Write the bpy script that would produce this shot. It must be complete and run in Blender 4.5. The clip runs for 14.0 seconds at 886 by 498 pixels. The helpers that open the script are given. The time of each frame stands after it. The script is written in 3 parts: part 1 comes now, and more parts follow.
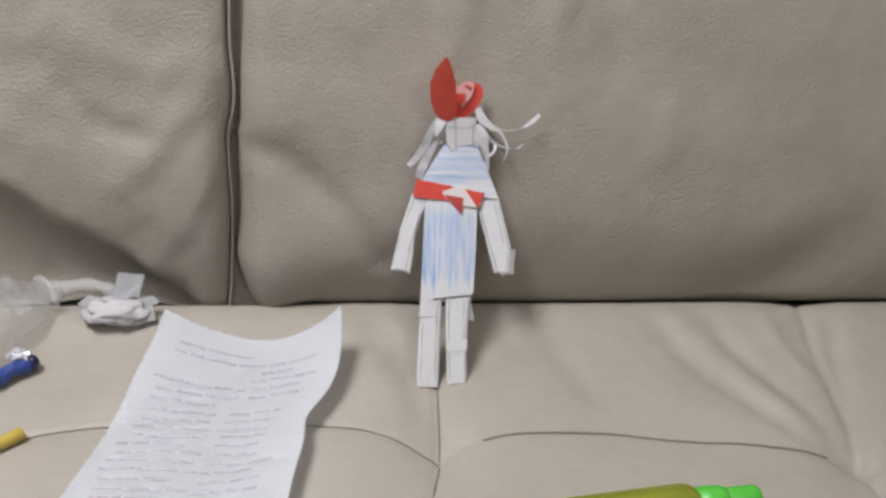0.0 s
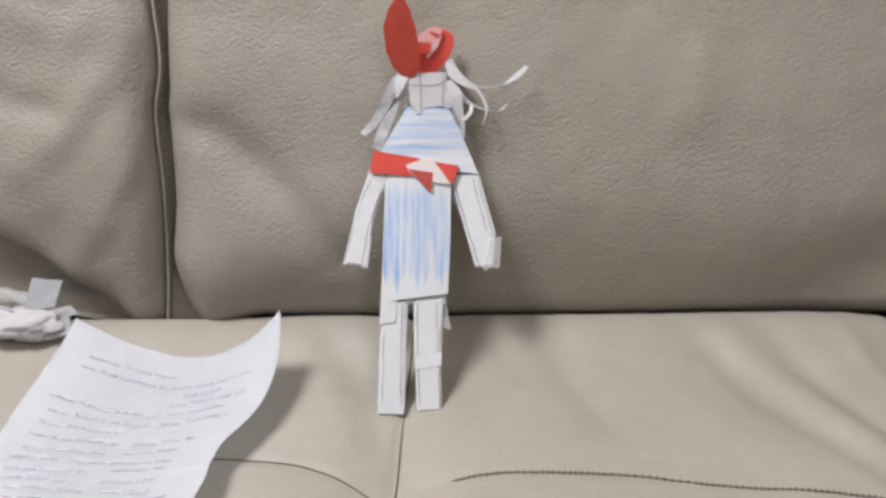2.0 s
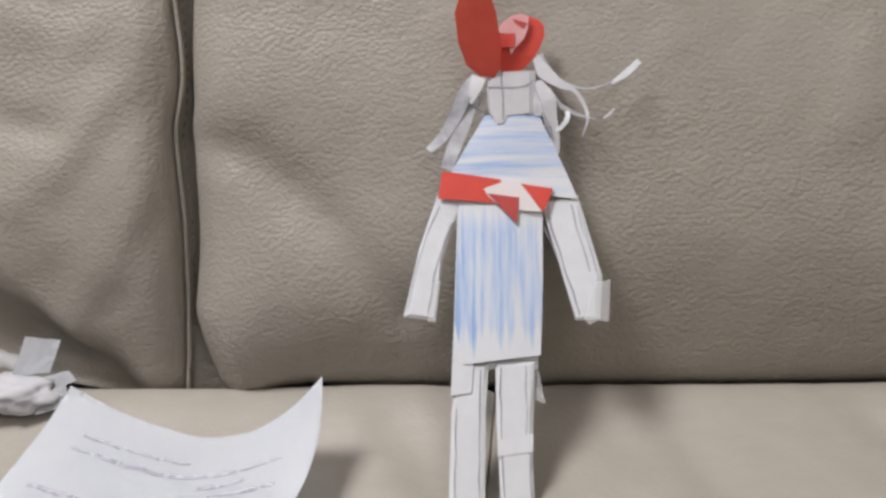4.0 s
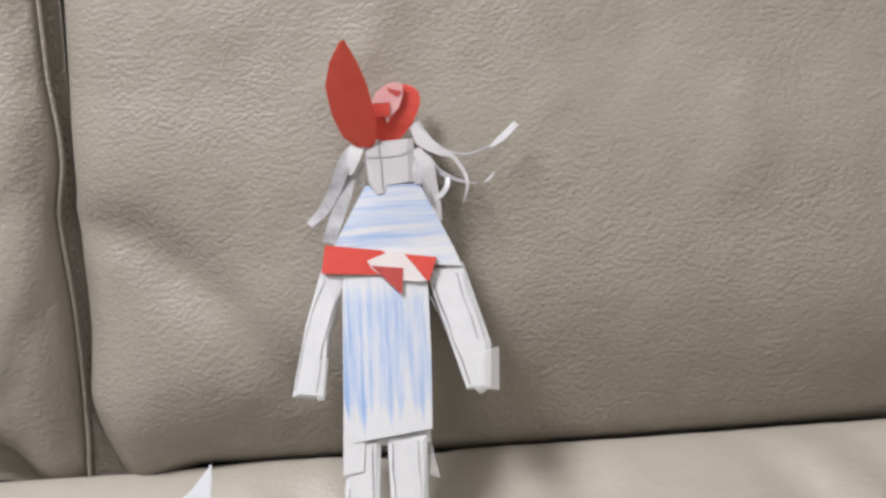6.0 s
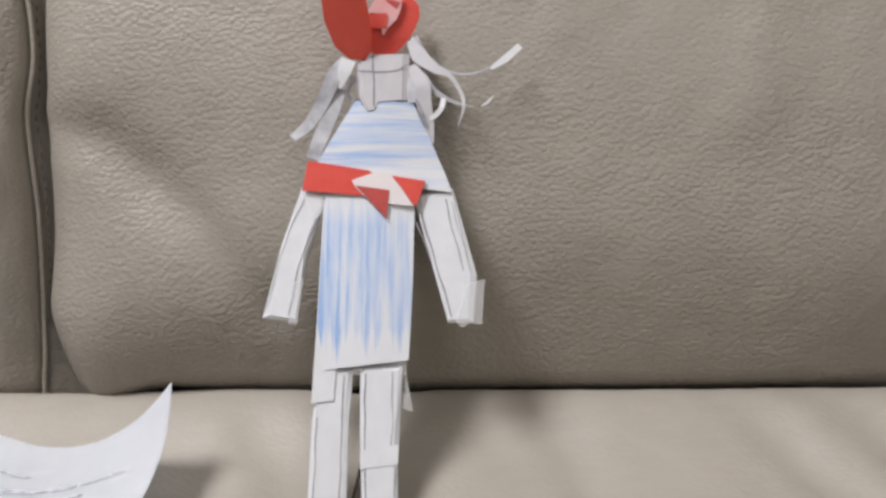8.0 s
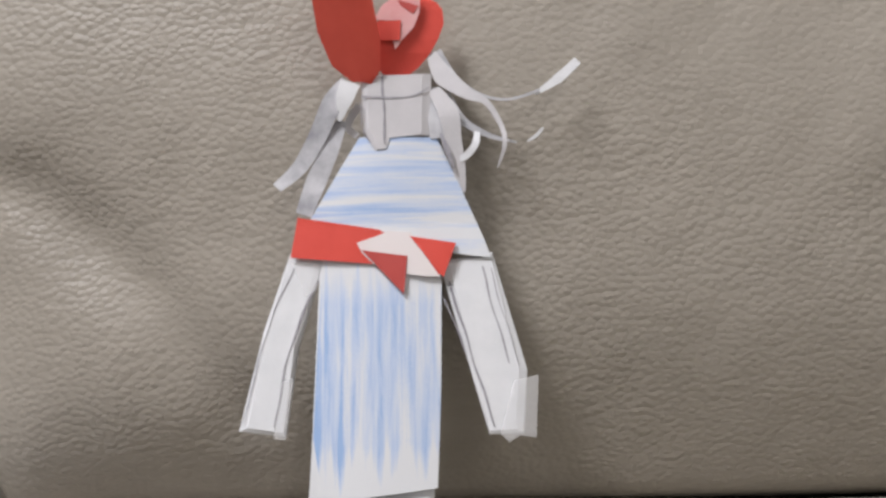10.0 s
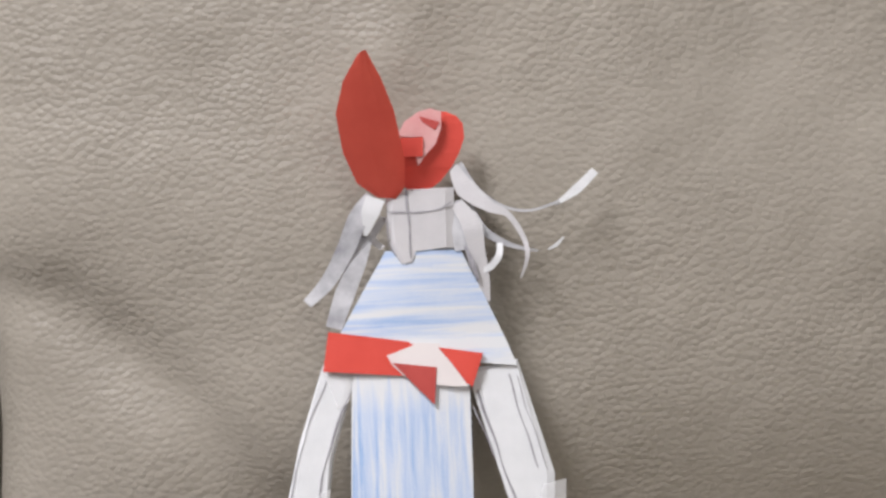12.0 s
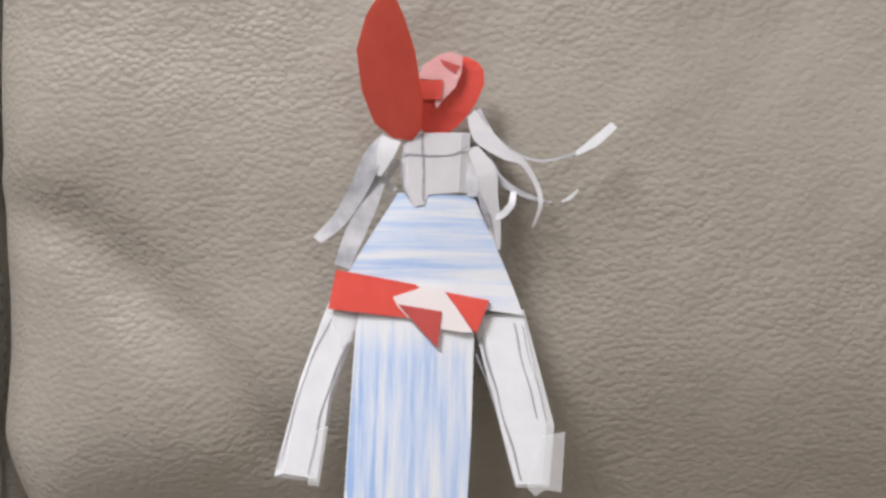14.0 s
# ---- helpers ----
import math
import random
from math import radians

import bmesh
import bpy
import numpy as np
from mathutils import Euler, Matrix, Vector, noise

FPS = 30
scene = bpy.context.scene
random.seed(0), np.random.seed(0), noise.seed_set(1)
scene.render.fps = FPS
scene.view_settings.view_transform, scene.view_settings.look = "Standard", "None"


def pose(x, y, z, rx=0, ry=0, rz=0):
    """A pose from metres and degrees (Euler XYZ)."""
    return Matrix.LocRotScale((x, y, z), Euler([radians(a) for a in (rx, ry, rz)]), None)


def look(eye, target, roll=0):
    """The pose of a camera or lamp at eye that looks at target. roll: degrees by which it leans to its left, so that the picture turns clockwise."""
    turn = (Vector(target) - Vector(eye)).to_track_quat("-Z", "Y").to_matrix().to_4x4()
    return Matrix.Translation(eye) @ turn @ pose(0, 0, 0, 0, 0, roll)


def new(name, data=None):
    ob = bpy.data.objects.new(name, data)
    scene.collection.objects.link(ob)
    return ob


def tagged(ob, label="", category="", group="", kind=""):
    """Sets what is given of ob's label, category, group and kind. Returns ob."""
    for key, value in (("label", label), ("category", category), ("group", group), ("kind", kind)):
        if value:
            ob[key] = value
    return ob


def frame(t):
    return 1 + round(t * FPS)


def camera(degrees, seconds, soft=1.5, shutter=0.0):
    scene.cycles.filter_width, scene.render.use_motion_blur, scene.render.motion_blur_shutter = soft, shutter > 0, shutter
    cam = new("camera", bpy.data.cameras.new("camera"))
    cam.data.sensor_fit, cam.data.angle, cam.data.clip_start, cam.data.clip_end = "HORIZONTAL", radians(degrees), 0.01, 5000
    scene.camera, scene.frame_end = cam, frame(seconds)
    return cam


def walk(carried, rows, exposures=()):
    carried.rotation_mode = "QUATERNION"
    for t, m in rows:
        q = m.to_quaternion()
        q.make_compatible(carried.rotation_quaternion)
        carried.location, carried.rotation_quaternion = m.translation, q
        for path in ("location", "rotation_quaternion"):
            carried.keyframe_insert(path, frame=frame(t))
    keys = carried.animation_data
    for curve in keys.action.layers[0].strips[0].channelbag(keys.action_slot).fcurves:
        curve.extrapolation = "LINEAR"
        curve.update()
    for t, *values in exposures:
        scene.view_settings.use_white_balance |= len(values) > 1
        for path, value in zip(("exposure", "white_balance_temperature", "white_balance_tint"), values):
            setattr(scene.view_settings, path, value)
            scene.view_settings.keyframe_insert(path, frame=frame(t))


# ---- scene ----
cam = camera(56.0, 14.0, soft=2.9)
PATH = [
    (0, (-0.122, -0.789, 1.107), (0.116, 0.824, -0.052), 5.3),
    (0.2, (-0.09, -0.834, 1.054), (0.095, 0.879, 0.038), 3.5),
    (0.5, (-0.092, -0.773, 1.073), (0.019, 0.89, -0.032), 2.1),
    (0.8, (-0.073, -0.812, 1.035), (0.018, 0.958, 0.108), 4.1),
    (1, (-0.0046, -0.7882, 1.046), (-0.0372, 0.9462, 0.0566), -0.36),
    (1.5, (0.0256, -0.7741, 1.0115), (-0.0496, 0.9337, -0.0195), -2.07),
    (2, (0.0172, -0.684, 0.9288), (0.0212, 1.0446, -0.0696), -0.24),
    (2.5, (-0.009, -0.5365, 0.831), (-0.0285, 1.249, -0.0675), -0.1),
    (3, (-0.0032, -0.5274, 0.8392), (-0.0552, 1.2688, -0.0378), -1.56),
    (3.2, (-0.0032, -0.5354, 0.8242), (-0.1098, 1.276, -0.0132), -2.16),
    (5.3, (0.0173, -0.5497, 0.8435), (-0.1376, 1.2595, 0.0065), -2.9),
    (5.5, (0.0306, -0.545, 0.8466), (-0.1193, 1.27, 0.0208), -3.21),
    (6, (0.0615, -0.521, 0.8545), (-0.0225, 1.308, 0.05), -5.4),
    (6.5, (0.041, -0.5254, 0.8326), (-0.0056, 1.3322, 0.0948), -2.12),
    (7, (0.0386, -0.5184, 0.8092), (0.0022, 1.323, 0.0314), -0.46),
    (9.3, (0.084, -0.44, 0.814), (0.021, 1.354, -0.068), -1.6),
    (9.5, (0.062, -0.392, 0.778), (0.029, 1.419, -0.069), -1.4),
    (10, (0.035, -0.371, 0.784), (-0.005, 1.452, -0.038), -1.7),
    (10.5, (0.038, -0.372, 0.772), (-0.048, 1.444, -0.062), -1.9),
    (11, (0.042, -0.373, 0.773), (-0.063, 1.442, -0.06), -2.3),
    (11.5, (0.012, -0.35, 0.851), (0.044, 1.393, -0.13), -2),
    (12, (0.012, -0.354, 0.851), (0.032, 1.441, -0.03), -2.5),
    (12.5, (0.03, -0.365, 0.837), (-0.011, 1.473, 0.05), -2.6),
    (13, (0.02, -0.355, 0.851), (0.008, 1.4, -0.109), -0.4),
    (13.5, (0.021, -0.357, 0.851), (0.0, 1.405, -0.094), 0.1),
    (14, (0.018, -0.365, 0.824), (-0.02, 1.432, -0.048), 0.3),
]
EXPOSURES = [
    (0, -0.33), (0.2, -0.1), (0.5, -0.24), (0.8, 0.02), (1, 0.14), (1.5, -0.1), (2, -0.14), (2.5, -0.24), (3.2, -0.24), (5.3, -0.2),
    (6, 0.0), (6.5, -0.02), (7.2, -0.12), (9.3, -0.18), (11, -0.14), (11.5, 0.04), (12.5, 0.0), (13.5, 0.06), (14, 0.02),
]
walk(cam, [(t, look(eye, aim, roll)) for t, eye, aim, roll in PATH], EXPOSURES)
# world and lamps
world = bpy.data.worlds.new("world")
scene.world = world
world.use_nodes = True
world.node_tree.nodes["Background"].inputs[0].default_value = (0.75, 0.85, 1.0, 1)
world.node_tree.nodes["Background"].inputs[1].default_value = 0.3


def area_lamp(name, eye, target, size, watts, colour):
    data = bpy.data.lights.new(name, "AREA")
    data.shape, data.size, data.energy, data.color = "DISK", size, watts, colour
    ob = new(name, data)
    ob.matrix_world = look(eye, target)
    return tagged(ob, kind="structure")


area_lamp("ceiling_and_fill_lamp", (-0.85, -0.30, 2.52), (-0.2, -0.25, 0.5), 0.7, 59, (0.955, 0.945, 0.975))
# added fill from the front right, stands for no known fitting
area_lamp("ceiling_and_fill_lamp", (0.7, -1.45, 2.52), (0.2, -0.5, 0.4), 0.9, 15, (1.0, 0.945, 0.90))


# ---- materials ----
class Nodes:
    """Short way to write a node material."""

    def __init__(self, name):
        self.mat = bpy.data.materials.new(name)
        self.mat.use_nodes = True
        self.tree = self.mat.node_tree
        self.bsdf = self.tree.nodes["Principled BSDF"]

    def add(self, kind, **values):
        n = self.tree.nodes.new(kind)
        for key, value in values.items():
            if key in ("operation", "blend_type", "data_type", "feature", "noise_dimensions", "interpolation_type", "bands_direction", "wave_type", "distance"):
                setattr(n, key, value)
        return n

    def link(self, a, b):
        self.tree.links.new(a, b)

    def coords(self, scale=(1, 1, 1), turn=(0, 0, 0)):
        tc, mp = self.add("ShaderNodeTexCoord"), self.add("ShaderNodeMapping")
        mp.inputs["Scale"].default_value = scale
        mp.inputs["Rotation"].default_value = turn
        self.link(tc.outputs["Object"], mp.inputs["Vector"])
        return mp.outputs["Vector"]

    def noise(self, at, scale, detail=3.0, rough=0.5, distort=0.0):
        n = self.add("ShaderNodeTexNoise")
        n.inputs["Scale"].default_value, n.inputs["Detail"].default_value = scale, detail
        n.inputs["Roughness"].default_value, n.inputs["Distortion"].default_value = rough, distort
        self.link(at, n.inputs["Vector"])
        return n.outputs["Fac"]

    def ramp(self, fac, stops):
        n = self.add("ShaderNodeValToRGB")
        e = n.color_ramp.elements
        while len(e) < len(stops):
            e.new(0.5)
        for el, (p, c) in zip(e, stops):
            el.position, el.color = p, (*c, 1) if len(c) == 3 else c
        self.link(fac, n.inputs["Fac"])
        return n.outputs["Color"]

    def maths(self, op, a, b=None):
        n = self.add("ShaderNodeMath", operation=op)
        for socket, value in zip(n.inputs, (a, b)):
            if value is None:
                continue
            if isinstance(value, (int, float)):
                socket.default_value = value
            else:
                self.link(value, socket)
        return n.outputs[0]

    def bump(self, height, strength, distance):
        n = self.add("ShaderNodeBump")
        n.inputs["Strength"].default_value, n.inputs["Distance"].default_value = strength, distance
        self.link(height, n.inputs["Height"])
        self.link(n.outputs["Normal"], self.bsdf.inputs["Normal"])

    def base(self, colour):
        if isinstance(colour, tuple):
            self.bsdf.inputs["Base Color"].default_value = (*colour, 1)
        else:
            self.link(colour, self.bsdf.inputs["Base Color"])

    def set(self, **values):
        for key, value in values.items():
            self.bsdf.inputs[key.replace("_", " ")].default_value = value
        return self.mat


def leather_material(name, dark, light, rough, relief):
    m = Nodes(name)
    at = m.coords((0.74, 0.9, 1.0), (0.0, 0.12, 0.0))
    warp = m.add("ShaderNodeTexNoise")
    warp.inputs["Scale"].default_value, warp.inputs["Detail"].default_value = 38, 2
    m.link(at, warp.inputs["Vector"])
    mix = m.add("ShaderNodeVectorMath", operation="MULTIPLY_ADD")
    mix.inputs[1].default_value = (0.0025, 0.0025, 0.0025)
    m.link(warp.outputs["Color"], mix.inputs[0])
    m.link(at, mix.inputs[2])
    cells = m.add("ShaderNodeTexVoronoi", feature="SMOOTH_F1")
    cells.inputs["Scale"].default_value = 330
    cells.inputs["Smoothness"].default_value = 0.16
    m.link(mix.outputs[0], cells.inputs["Vector"])
    fine = m.noise(at, 900, 3, 0.6)
    lines = m.noise(m.coords((0.35, 1.0, 1.6), (0.0, 0.25, 0.0)), 120, 4, 0.65, 0.6)
    broad = m.noise(at, 14, 3, 0.55)
    patch = m.ramp(m.noise(at, 9, 2, 0.5), [(0.3, (0.5, 0.5, 0.5)), (0.65, (1, 1, 1))])
    grain = m.maths("MULTIPLY", cells.outputs["Distance"], patch)
    h = m.maths("ADD", m.maths("MULTIPLY", grain, -1.4), m.maths("MULTIPLY", lines, 0.10))
    h = m.maths("ADD", h, m.maths("MULTIPLY", fine, 0.12))
    h = m.maths("ADD", h, m.maths("MULTIPLY", broad, 0.5))
    m.bump(h, relief, 0.0014)
    tone = m.ramp(m.maths("ADD", m.maths("MULTIPLY", broad, 0.6), m.maths("MULTIPLY", lines, 0.4)), [(0.3, dark), (0.7, light)])
    m.base(tone)
    gloss = m.ramp(broad, [(0.3, (rough - 0.06,) * 3), (0.75, (rough + 0.08,) * 3)])
    m.link(gloss, m.bsdf.inputs["Roughness"])
    return m.set(Specular_IOR_Level=0.36)


def paper_material(name, a, b, rough=0.75, through_light=0.0, relief=0.25):
    m = Nodes(name)
    at = m.coords()
    n = m.noise(at, 60, 4, 0.6)
    tone = m.ramp(n, [(0.3, a), (0.7, b)])
    m.base(tone)
    if through_light:
        thin, mix = m.add("ShaderNodeBsdfTranslucent"), m.add("ShaderNodeMixShader")
        mix.inputs[0].default_value = through_light
        m.link(tone, thin.inputs["Color"])
        m.link(m.bsdf.outputs[0], mix.inputs[1])
        m.link(thin.outputs[0], mix.inputs[2])
        m.link(mix.outputs[0], m.tree.nodes["Material Output"].inputs["Surface"])
    m.bump(m.maths("ADD", m.noise(at, 1500, 2), m.maths("MULTIPLY", m.noise(at, 70, 2), 2.0)), relief, 0.0008)
    return m.set(Roughness=rough, Specular_IOR_Level=0.3)


def crayon_material(name, scale, turn, blue, low, high, fades=()):
    """White paper with blue coloured-pencil strokes that run one way."""
    m = Nodes(name)
    strokes = m.noise(m.coords(scale, turn), 1.0, 4, 0.62, 0.35)
    broad = m.noise(m.coords(tuple(v * 0.33 for v in scale), turn), 1.0, 2, 0.5)
    grit = m.noise(m.coords(), 1400, 2)
    f = m.maths("ADD", m.maths("MULTIPLY", strokes, 0.62), m.maths("MULTIPLY", broad, 0.38))
    f = m.maths("ADD", f, m.maths("MULTIPLY", m.maths("SUBTRACT", grit, 0.5), 0.09))
    xyz = m.add("ShaderNodeSeparateXYZ")
    m.link(m.coords(), xyz.inputs[0])
    ragged = m.maths("MULTIPLY", m.maths("SUBTRACT", strokes, 0.5), 0.02)
    for axis, start, end, amount in fades:
        r = m.add("ShaderNodeMapRange")
        m.link(m.maths("ADD", xyz.outputs[axis], ragged), r.inputs["Value"])
        r.inputs["From Min"].default_value, r.inputs["From Max"].default_value = start, end
        r.inputs["To Min"].default_value, r.inputs["To Max"].default_value = 0.0, amount
        f = m.maths("SUBTRACT", f, r.outputs[0])
    mid = tuple(0.5 * (p + q) for p, q in zip(blue, (0.68, 0.70, 0.76)))
    m.base(m.ramp(f, [(low, (0.66, 0.67, 0.70)), ((low + high) / 2, mid), (high, blue)]))
    m.bump(m.noise(m.coords(), 1500, 2), 0.2, 0.0006)
    return m.set(Roughness=0.7, Specular_IOR_Level=0.3)


def plain_material(name, a, b, rough, scale=40, **values):
    m = Nodes(name)
    m.base(m.ramp(m.noise(m.coords(), scale, 3), [(0.3, a), (0.7, b)]))
    return m.set(Roughness=rough, **values)


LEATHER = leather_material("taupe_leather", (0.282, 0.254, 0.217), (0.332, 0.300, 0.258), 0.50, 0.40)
# same leather for the seat, its overhead light put into a lighter colour
LEATHER_LIT = leather_material("taupe_leather_lit", (0.345, 0.314, 0.272), (0.398, 0.363, 0.316), 0.44, 0.15)
THREAD = plain_material("brown_thread", (0.10, 0.08, 0.06), (0.15, 0.12, 0.09), 0.8, 200)
PAPER = paper_material("white_paper", (0.63, 0.64, 0.665), (0.70, 0.705, 0.73))
SHEET = paper_material("bright_sheet", (0.85, 0.875, 0.92), (0.88, 0.90, 0.94), relief=0.07)
HAIR_PAPER = paper_material("grey_rubbed_paper", (0.27, 0.27, 0.30), (0.60, 0.60, 0.63))
# pinkish paper, darkened for the shade under the cap and by the cushion
SHADED_PINK_PAPER = paper_material("shaded_pink_paper", (0.49, 0.48, 0.50), (0.57, 0.555, 0.575))
BODICE = crayon_material("blue_pencil_across", (14, 60, 330), (0, 0.05, 0), (0.27, 0.41, 0.68), 0.39, 0.64, (("Z", 0.228, 0.212, 0.12),))
SKIRT = crayon_material("blue_pencil_down", (260, 60, 13), (0, 0.05, 0), (0.30, 0.43, 0.68), 0.41, 0.60, (("Z", 0.116, 0.095, 0.22), ("Z", 0.182, 0.200, 0.12), ("X", 0.010, 0.024, 0.07)))
RED = paper_material("red_card", (0.58, 0.062, 0.045), (0.64, 0.075, 0.055), 0.6)
# brim: the red lightened to carry light the lamps don't give it
LIT_THIN_RED = paper_material("lit_thin_red_paper", (0.70, 0.105, 0.078), (0.76, 0.125, 0.09), 0.6, 0.5)
DULL_RED = paper_material("dull_red_card", (0.40, 0.055, 0.05), (0.46, 0.07, 0.06), 0.6)
PINK = paper_material("pink_tape_over_red", (0.60, 0.27, 0.27), (0.68, 0.42, 0.42), 0.45)
PENCIL = plain_material("pencil_line", (0.20, 0.19, 0.22), (0.36, 0.35, 0.38), 0.6, 300)
INK = plain_material("faint_pencil_writing", (0.30, 0.29, 0.35), (0.66, 0.65, 0.71), 0.9, 260, Specular_IOR_Level=0.0)
TAPE = Nodes("clear_tape")
TAPE.base((0.92, 0.92, 0.94))
TAPE = TAPE.set(Roughness=0.35, Alpha=0.2)
WHITE_TAPE = Nodes("cloudy_tape")
WHITE_TAPE.base((0.86, 0.80, 0.80))
WHITE_TAPE = WHITE_TAPE.set(Roughness=0.4, Alpha=0.75)
WALL = plain_material("white_wall_paint", (0.70, 0.69, 0.67), (0.74, 0.73, 0.71), 0.8, 5)
CEILING = plain_material("ceiling_paint", (0.78, 0.78, 0.77), (0.82, 0.82, 0.81), 0.9, 5)
FLOOR = plain_material("tiled_floor", (0.26, 0.22, 0.18), (0.33, 0.28, 0.23), 0.4, 4)


# ---- mesh helpers ----
def mesh_object(name, bm, material, smooth=True):
    bmesh.ops.recalc_face_normals(bm, faces=bm.faces)
    me = bpy.data.meshes.new(name)
    bm.to_mesh(me)
    bm.free()
    for mat in material if isinstance(material, (list, tuple)) else [material]:
        me.materials.append(mat)
    if smooth:
        me.polygons.foreach_set("use_smooth", [True] * len(me.polygons))
    return new(name, me)


def part(name, bm, material, parent, label="", smooth=True):
    ob = mesh_object(name, bm, material, smooth)
    ob.parent = parent
    ob.matrix_parent_inverse = parent.matrix_basis.inverted()
    return tagged(ob, label=label)


def thing(name, at, label, category, group=""):
    ob = new(name)
    ob.location = at
    return tagged(ob, label, category, group)


def box(bm, lo, hi):
    m = Matrix.Translation([(a + b) / 2 for a, b in zip(lo, hi)]) @ Matrix.Diagonal((*[b - a for a, b in zip(lo, hi)], 1))
    bmesh.ops.create_cube(bm, size=1, matrix=m)


def tube(bm, pts, radii, sides=10, caps=True, mat=0):
    """A round tube along the points."""
    pts = [Vector(p) for p in pts]
    radii = radii if isinstance(radii, (list, tuple)) else [radii] * len(pts)
    rings, side = [], None
    for n, p in enumerate(pts):
        d = (pts[min(n + 1, len(pts) - 1)] - pts[max(n - 1, 0)]).normalized()
        if side is None:
            side = d.orthogonal().normalized()
        side = (side - d * side.dot(d)).normalized()
        other = d.cross(side)
        rings.append([bm.verts.new(p + radii[n] * (math.cos(a) * side + math.sin(a) * other)) for a in (2 * math.pi * k / sides for k in range(sides))])
    for a, b in zip(rings, rings[1:]):
        for k in range(sides):
            bm.faces.new((a[k], a[(k + 1) % sides], b[(k + 1) % sides], b[k])).material_index = mat
    if caps:
        bm.faces.new(rings[0][::-1]).material_index = mat
        bm.faces.new(rings[-1]).material_index = mat


def smooth_line(pts, steps=8):
    """A rounded line through the points (Catmull-Rom)."""
    pts = [Vector(p) for p in pts]
    out = []
    for n in range(len(pts) - 1):
        p0, p1, p2, p3 = pts[max(n - 1, 0)], pts[n], pts[n + 1], pts[min(n + 2, len(pts) - 1)]
        for k in range(steps):
            t = k / steps
            out.append(0.5 * (2 * p1 + (p2 - p0) * t + (2 * p0 - 5 * p1 + 4 * p2 - p3) * t * t + (3 * p1 - p0 - 3 * p2 + p3) * t**3))
    return out + [pts[-1]]


# ---- room ----
def room():
    def slab(name, lo, hi, mat):
        bm = bmesh.new()
        box(bm, lo, hi)
        tagged(mesh_object(name, bm, mat, False), kind="structure")

    slab("floor", (-2.4, -3.4, -0.1), (2.4, 0.5, 0.0), FLOOR)
    slab("ceiling", (-2.4, -3.4, 2.6), (2.4, 0.5, 2.7), CEILING)
    slab("wall_north", (-2.4, 0.5, 0.0), (2.4, 0.62, 2.6), WALL)
    slab("wall_south", (-2.4, -3.52, 0.0), (2.4, -3.4, 2.6), WALL)
    slab("wall_west", (-2.52, -3.4, 0.0), (-2.4, 0.5, 2.6), WALL)
    slab("wall_east", (2.4, -3.4, 0.0), (2.52, 0.5, 2.6), WALL)


room()

# ---- sofa ----
LEAN = radians(16)
BACK_UP = np.array((0.0, math.sin(LEAN), math.cos(LEAN)))
BACK_OUT = np.array((0.0, -math.cos(LEAN), math.sin(LEAN)))
BACK_FOOT = np.array((0.0, 0.0, 0.46))


def fold(x, y, line, width, depth):
    """A soft ridge (or, with depth under 0, a crease) along a line of points, for height fields."""
    best = np.full(np.shape(x), 9.0)
    for (x0, y0), (x1, y1) in zip(line, line[1:]):
        dx, dy = x1 - x0, y1 - y0
        t = np.clip(((x - x0) * dx + (y - y0) * dy) / (dx * dx + dy * dy), 0, 1)
        best = np.minimum(best, np.hypot(x - x0 - t * dx, y - y0 - t * dy))
    return depth * np.exp(-((best / width) ** 2))


def step(x, y, line, width, depth):
    """A soft step across the straight line from one point to another: the side on its left is raised."""
    (x0, y0), (x1, y1) = line
    d = ((x1 - x0) * (y - y0) - (y1 - y0) * (x - x0)) / math.hypot(x1 - x0, y1 - y0)
    return depth * 0.5 * (1 + np.tanh(d / width))


def lumps(x, y, scale, seed):
    """A gentle unevenness from a few waves."""
    rng = np.random.RandomState(seed)
    out = 0 * x
    for _ in range(7):
        a, f, p = rng.uniform(0, math.pi), rng.uniform(0.5, 1.6) / scale, rng.uniform(0, 6.3)
        out = out + np.sin(f * (x * math.cos(a) + y * math.sin(a)) * 6.28 + p) / 7
    return out


def grid_sheet(bm, p):
    """Faces over an array of points, rows by columns."""
    rows, cols = p.shape[:2]
    v = [[bm.verts.new(p[i, j]) for j in range(cols)] for i in range(rows)]
    for i in range(rows - 1):
        for j in range(cols - 1):
            bm.faces.new((v[i][j], v[i][j + 1], v[i + 1][j + 1], v[i + 1][j]))
    return v


def edged(lo, hi, margin, step_in, step_mid):
    a = lo + margin * (1 - np.cos(np.linspace(0, math.pi / 2, int(margin / step_in) + 2)))
    b = hi - margin * (1 - np.cos(np.linspace(math.pi / 2, 0, int(margin / step_in) + 2)))
    return np.concatenate([a[:-1], np.linspace(a[-1], b[0], int((hi - lo - 2 * margin) / step_mid) + 2), b[1:]])


def edge_line(table):
    """A softened line of x over the height s up the back."""
    at, xs = zip(*table)
    grid = np.arange(-0.06, 0.62, 0.002)
    wide = np.interp(np.concatenate([np.full(6, grid[0]), grid, np.full(6, grid[-1])]), at, xs)
    kernel = np.hanning(15)[1:-1]
    line = np.convolve(wide, kernel / kernel.sum(), "valid")
    return lambda s: np.interp(s, grid, line)


